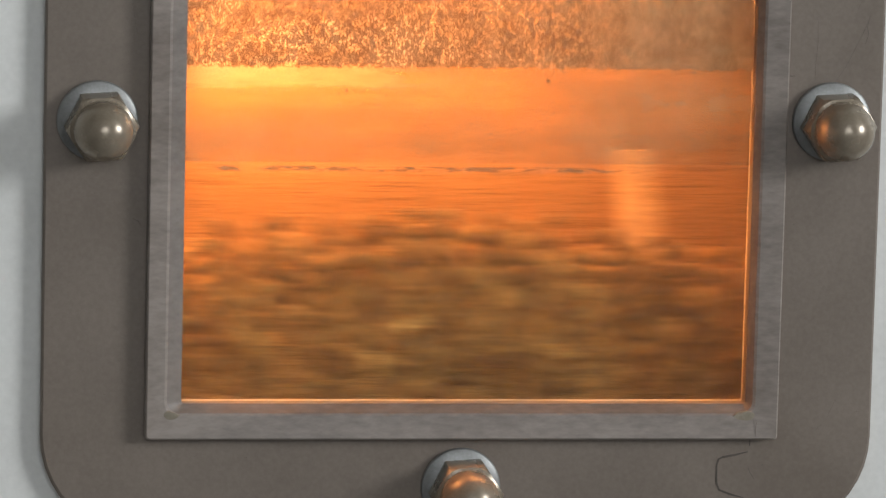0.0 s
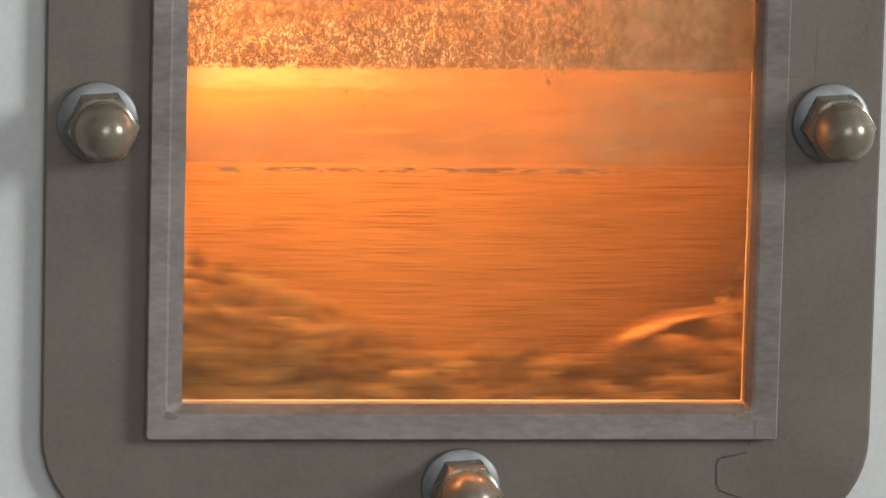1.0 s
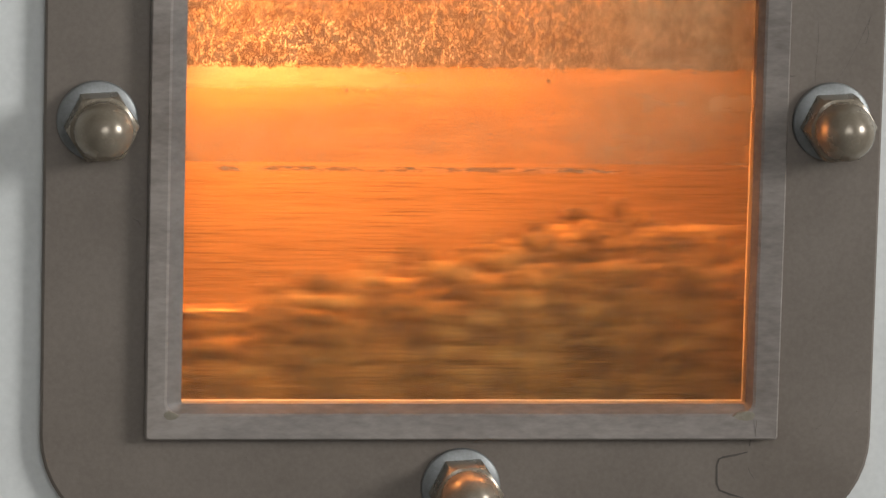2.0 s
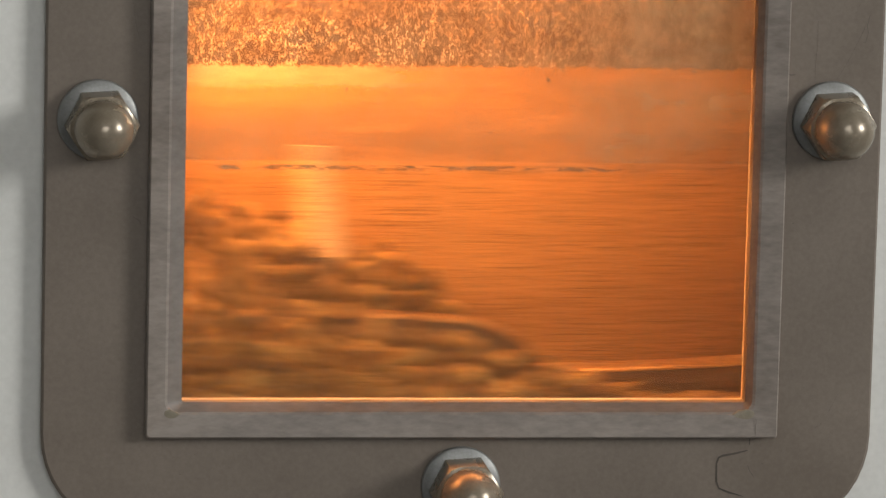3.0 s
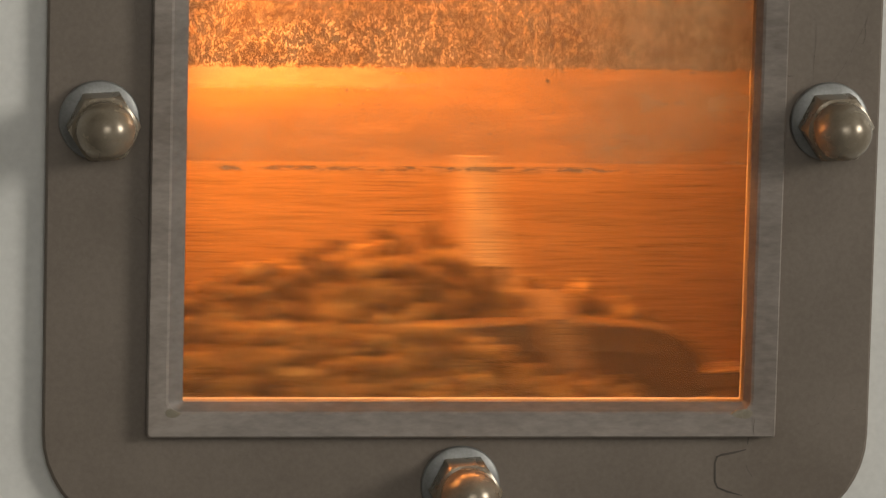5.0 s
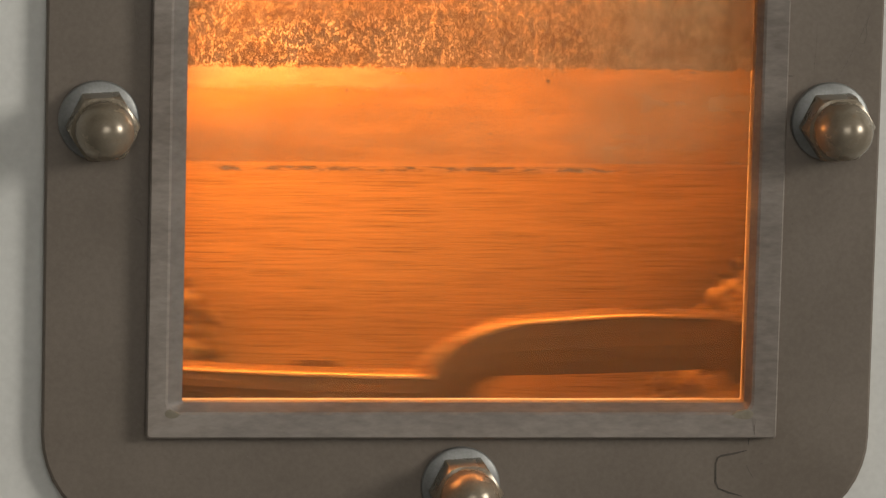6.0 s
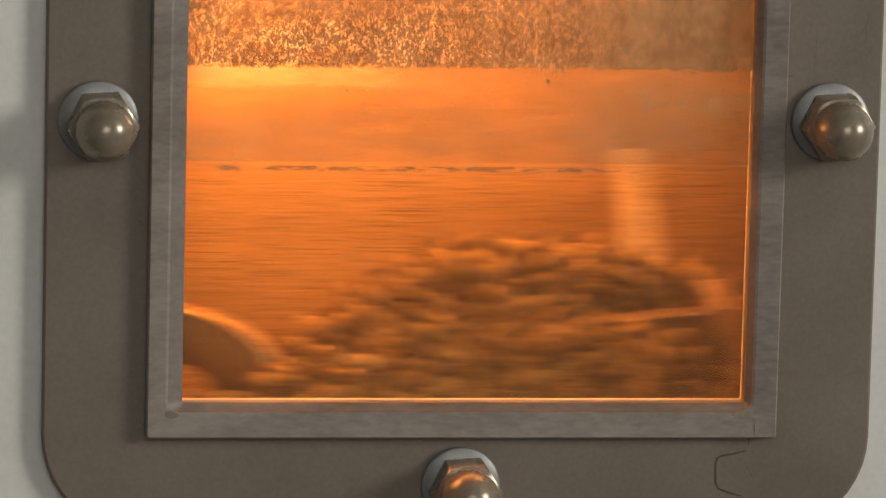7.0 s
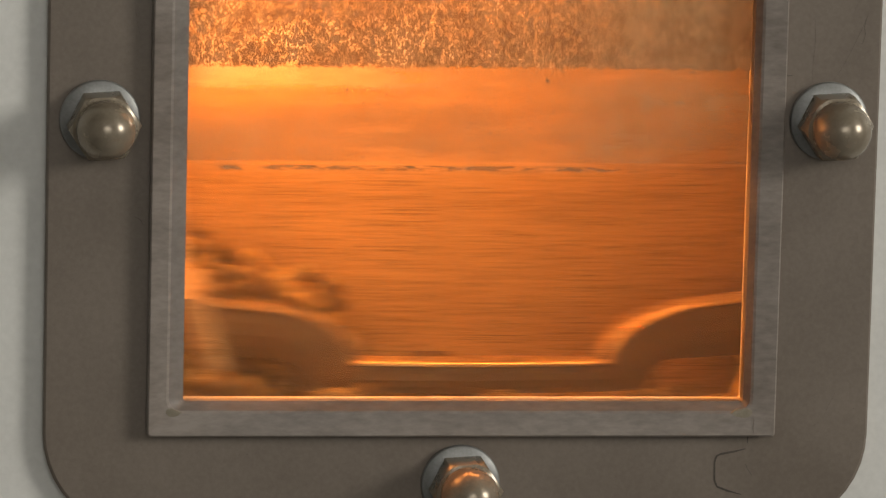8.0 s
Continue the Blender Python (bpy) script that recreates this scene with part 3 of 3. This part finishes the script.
        a["label"] = "tapered scraper arm, lamp light put into its pale colour"
    return rotor


def level(points, s):
    """Linear run through (s, height) points."""
    for (a, p), (b, q) in zip(points, points[1:]):
        if a <= s <= b:
            u = (s - a) / (b - a)
            u = u * u * (3 - 2 * u)
            return p + (q - p) * u
    return points[-1][1]


def heap(name, crest, r_out, r_in, floor_z, slope, seed, size, step):
    """Loose beans filling a ring up to a wavy crest; only the layers near the surface are made."""
    rng = np.random.default_rng(seed)
    base = bmesh.new()
    bmesh.ops.create_icosphere(base, subdivisions=1, radius=1)
    bv = np.array([v.co[:] for v in base.verts])
    bf = np.array([[v.index for v in f.verts] for f in base.faces])
    base.free()
    centres = []
    for r in np.arange(r_out, r_in, -step * 0.8):
        count = int(2 * math.pi * r / (step * 1.08))
        for i in range(count):
            deg = 360 * (i + rng.uniform(-0.3, 0.3)) / count
            q, w = deg % 90, int(deg // 90) % 4
            top = crest(q, w) - slope * (r_out - r) + rng.normal(0, 0.0012)
            depth = 3 if r > r_out - step * 2.3 else None
            z = top - size * 0.5 - rng.uniform(0, step * 0.55)
            k = 0
            while z > floor_z and (depth or k < 2):
                centres.append((r + rng.normal(0, step * 0.12), deg + rng.normal(0, 0.25), z))
                z -= step * rng.uniform(0.62, 0.9)
                k += 1
    n = len(centres)
    c = np.array([polar(r, d, z) for r, d, z in centres])
    sc = size * np.stack([rng.uniform(0.75, 1.2, n), rng.uniform(0.5, 0.75, n), rng.uniform(0.45, 0.7, n)], 1)
    ang = rng.normal(0, 1, (n, 4))
    ang /= np.linalg.norm(ang, axis=1, keepdims=True)
    w, x, y, z = ang.T
    R = np.stack([1 - 2 * (y * y + z * z), 2 * (x * y - z * w), 2 * (x * z + y * w), 2 * (x * y + z * w), 1 - 2 * (x * x + z * z),
                  2 * (y * z - x * w), 2 * (x * z - y * w), 2 * (y * z + x * w), 1 - 2 * (x * x + y * y)], 1).reshape(n, 3, 3)
    verts = (np.einsum("nij,nkj->nki", R, bv[None] * sc[:, None]) + c[:, None]).reshape(-1, 3)
    faces = (bf[None] + (np.arange(n) * len(bv))[:, None, None]).reshape(-1, 3)
    # packed core under the loose layer
    core, quads, m = [], [], 240
    for i in range(m):
        deg = 360 * i / m
        top = crest(deg % 90, int(deg // 90) % 4)
        rc = r_out - step * 0.75
        core += [polar(rc, deg, floor_z - 0.004), polar(rc, deg, max(top - slope * (r_out - rc) - 0.011, floor_z)),
                 polar(r_in, deg, max(top - slope * (r_out - r_in) - 0.013, floor_z))]
        a, b = len(verts) + 3 * i, len(verts) + 3 * ((i + 1) % m)
        quads += [(a, b, b + 1, a + 1), (a + 1, b + 1, b + 2, a + 2)]
    me = bpy.data.meshes.new(name)
    me.from_pydata(verts.tolist() + core, [], faces.tolist() + quads)
    me.polygons.foreach_set("use_smooth", [True] * len(me.polygons))
    me.materials.append(bean_husk)
    ob = new(name, me)
    ob.location = AXIS
    return ob


def outer_crest(q, w):
    """Crest of the bed against the glass over one quarter of the ring; w is the quarter."""
    low = (-0.036, -0.036, -0.034, -0.0415)[w]
    late = (9.0, 0.0, 0.0, -2.0)[w]
    pts = [(-16, low), (-9, -0.029), (-4, -0.0200), (0, -0.0155), (5, -0.0092), (10, -0.0060), (17, -0.0015), (23, 0.0012), (30 + late * 0.6, -0.0010), (36 + late, -0.0052),
           (43 + late, -0.0125), (50 + late, -0.0168), (54 + late, -0.0215), (60 + late, -0.0300), (65 + late, low), (74, low)]
    q = q if q <= 74 else q - 90
    return level(pts, q) + 0.0009 * math.sin(q * 0.41 + w * 1.7)


def inner_crest(q, w):
    """Crest of the heap behind the ploughs."""
    pts = [(7, -0.062), (9, -0.052), (11, -0.0425), (14.3, -0.0300), (18.8, -0.0195), (24.5, -0.0112), (31, -0.0075), (38, -0.0080), (42, -0.0115), (46, -0.0165), (49.5, -0.0185), (53, -0.0225),
           (56, -0.0360), (58.5, -0.0500), (61, -0.062), (97, -0.062)]
    q = q if q >= 7 else q + 90
    return level(pts, q) + 0.0010 * math.sin(q * 0.33 + w * 2.1)


def spill_crest(q, w):
    """Beans pushed along between two ploughs."""
    pts = [(5, -0.0480), (9, -0.0450), (12, -0.0400), (17, -0.0310), (24, -0.0250), (33, -0.0238), (40, -0.0275), (45, -0.0375), (50, -0.0450), (54, -0.0480), (95, -0.0480)]
    q = q if q >= 5 else q + 90
    return level(pts, q) + 0.0012 * math.sin(q * 0.55 + w * 1.3)


def build_product():
    outer = heap("bean_bed", outer_crest, 0.2470, 0.2265, -0.060, -0.42, 3, 0.0038, 0.0066)
    tagged(outer, "tan and brown dried beans tumbling against the glass", "beans", kind="stuff")
    inner = heap("bean_heap", inner_crest, 0.2050, 0.158, -0.074, 0.04, 5, 0.0043, 0.0068)
    tagged(inner, "brown dried beans heaped behind the ploughs", "beans", kind="stuff")
    spill = heap("bean_spill", spill_crest, 0.2310, 0.2200, -0.066, -0.10, 8, 0.0036, 0.0062)
    tagged(spill, "brown dried beans carried in front of the ploughs", "beans", kind="stuff")
    return outer, inner, spill


build_room()
build_cabinet()
build_window()
build_nuts()
rotor = build_rotor()
outer_bed, inner_bed, spill_bed = build_product()


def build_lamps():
    # glowing tubes out of view, added as the source of the orange light
    for place, turn, half, label in (((0.030, 0.062, ZR + 0.106), Matrix.Rotation(radians(90), 4, "Y"), 0.095, "unseen glowing orange lamp under the drum lid"),
                                     ((-0.106, 0.036, ZR + 0.060), Matrix.Identity(4), 0.035, "unseen upright glowing orange lamp added beside the window")):
        lamp = empty("unseen_lamp", place)
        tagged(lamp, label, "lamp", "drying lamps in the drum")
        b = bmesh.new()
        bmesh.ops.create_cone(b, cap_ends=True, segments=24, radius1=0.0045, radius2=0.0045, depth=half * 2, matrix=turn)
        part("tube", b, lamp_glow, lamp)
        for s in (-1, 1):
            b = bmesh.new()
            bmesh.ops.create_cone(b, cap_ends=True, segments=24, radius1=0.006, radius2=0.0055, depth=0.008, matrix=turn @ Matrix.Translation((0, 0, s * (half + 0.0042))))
            part("end_cap", b, dark_steel, lamp)


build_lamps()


def motions():
    def ease(t, a, b):
        u = min(max((t - a) / (b - a), 0), 1)
        return u * u * (3 - 2 * u)

    def wobble(t):
        """Slight rise and fall of the ring as it turns."""
        return level([(0.0, 0.0), (2.6, 0.0), (3.15, 0.0006), (3.9, 0.0), (4.5, -0.0015), (5.9, -0.0008), (6.6, -0.0012), (7.4, 0.0014), (8.0, 0.0021)], t)

    def spin(t, sink=0.0, lag=0.0):
        turned = t - 0.01 * (1 - math.cos(2 * math.pi * t)) - 6.8        # the drive surges a little once a second
        return Matrix.Translation(AXIS + Vector((0, 0, wobble(t) - sink))) @ pose(0, 0, 0, 0, 0, lag - turned * TURN)

    times = [i / 10 for i in range(81)]
    walk(rotor, [(t, spin(t)) for t in times])
    # the bed at the glass drains away as the charge is let out, the heap behind settles and slips back
    walk(outer_bed, [(t, spin(t, 0.015 * ease(t, 1.5, 2.8) + 0.008 * ease(t, 3.4, 4.6) + 0.029 * ease(t, 4.6, 5.9))) for t in times])
    walk(inner_bed, [(t, spin(t, -0.003 - 0.004 * ease(t, 1.5, 2.8) + 0.007 * ease(t, 3.4, 5.0), -8 + 4.5 * ease(t, 1.5, 2.8) + 3.5 * ease(t, 3.4, 5.0))) for t in times])
    walk(spill_bed, [(t, spin(t, -0.016 + 0.016 * ease(t, 1.5, 2.8), -8 + 8 * ease(t, 1.5, 2.8))) for t in times])


motions()
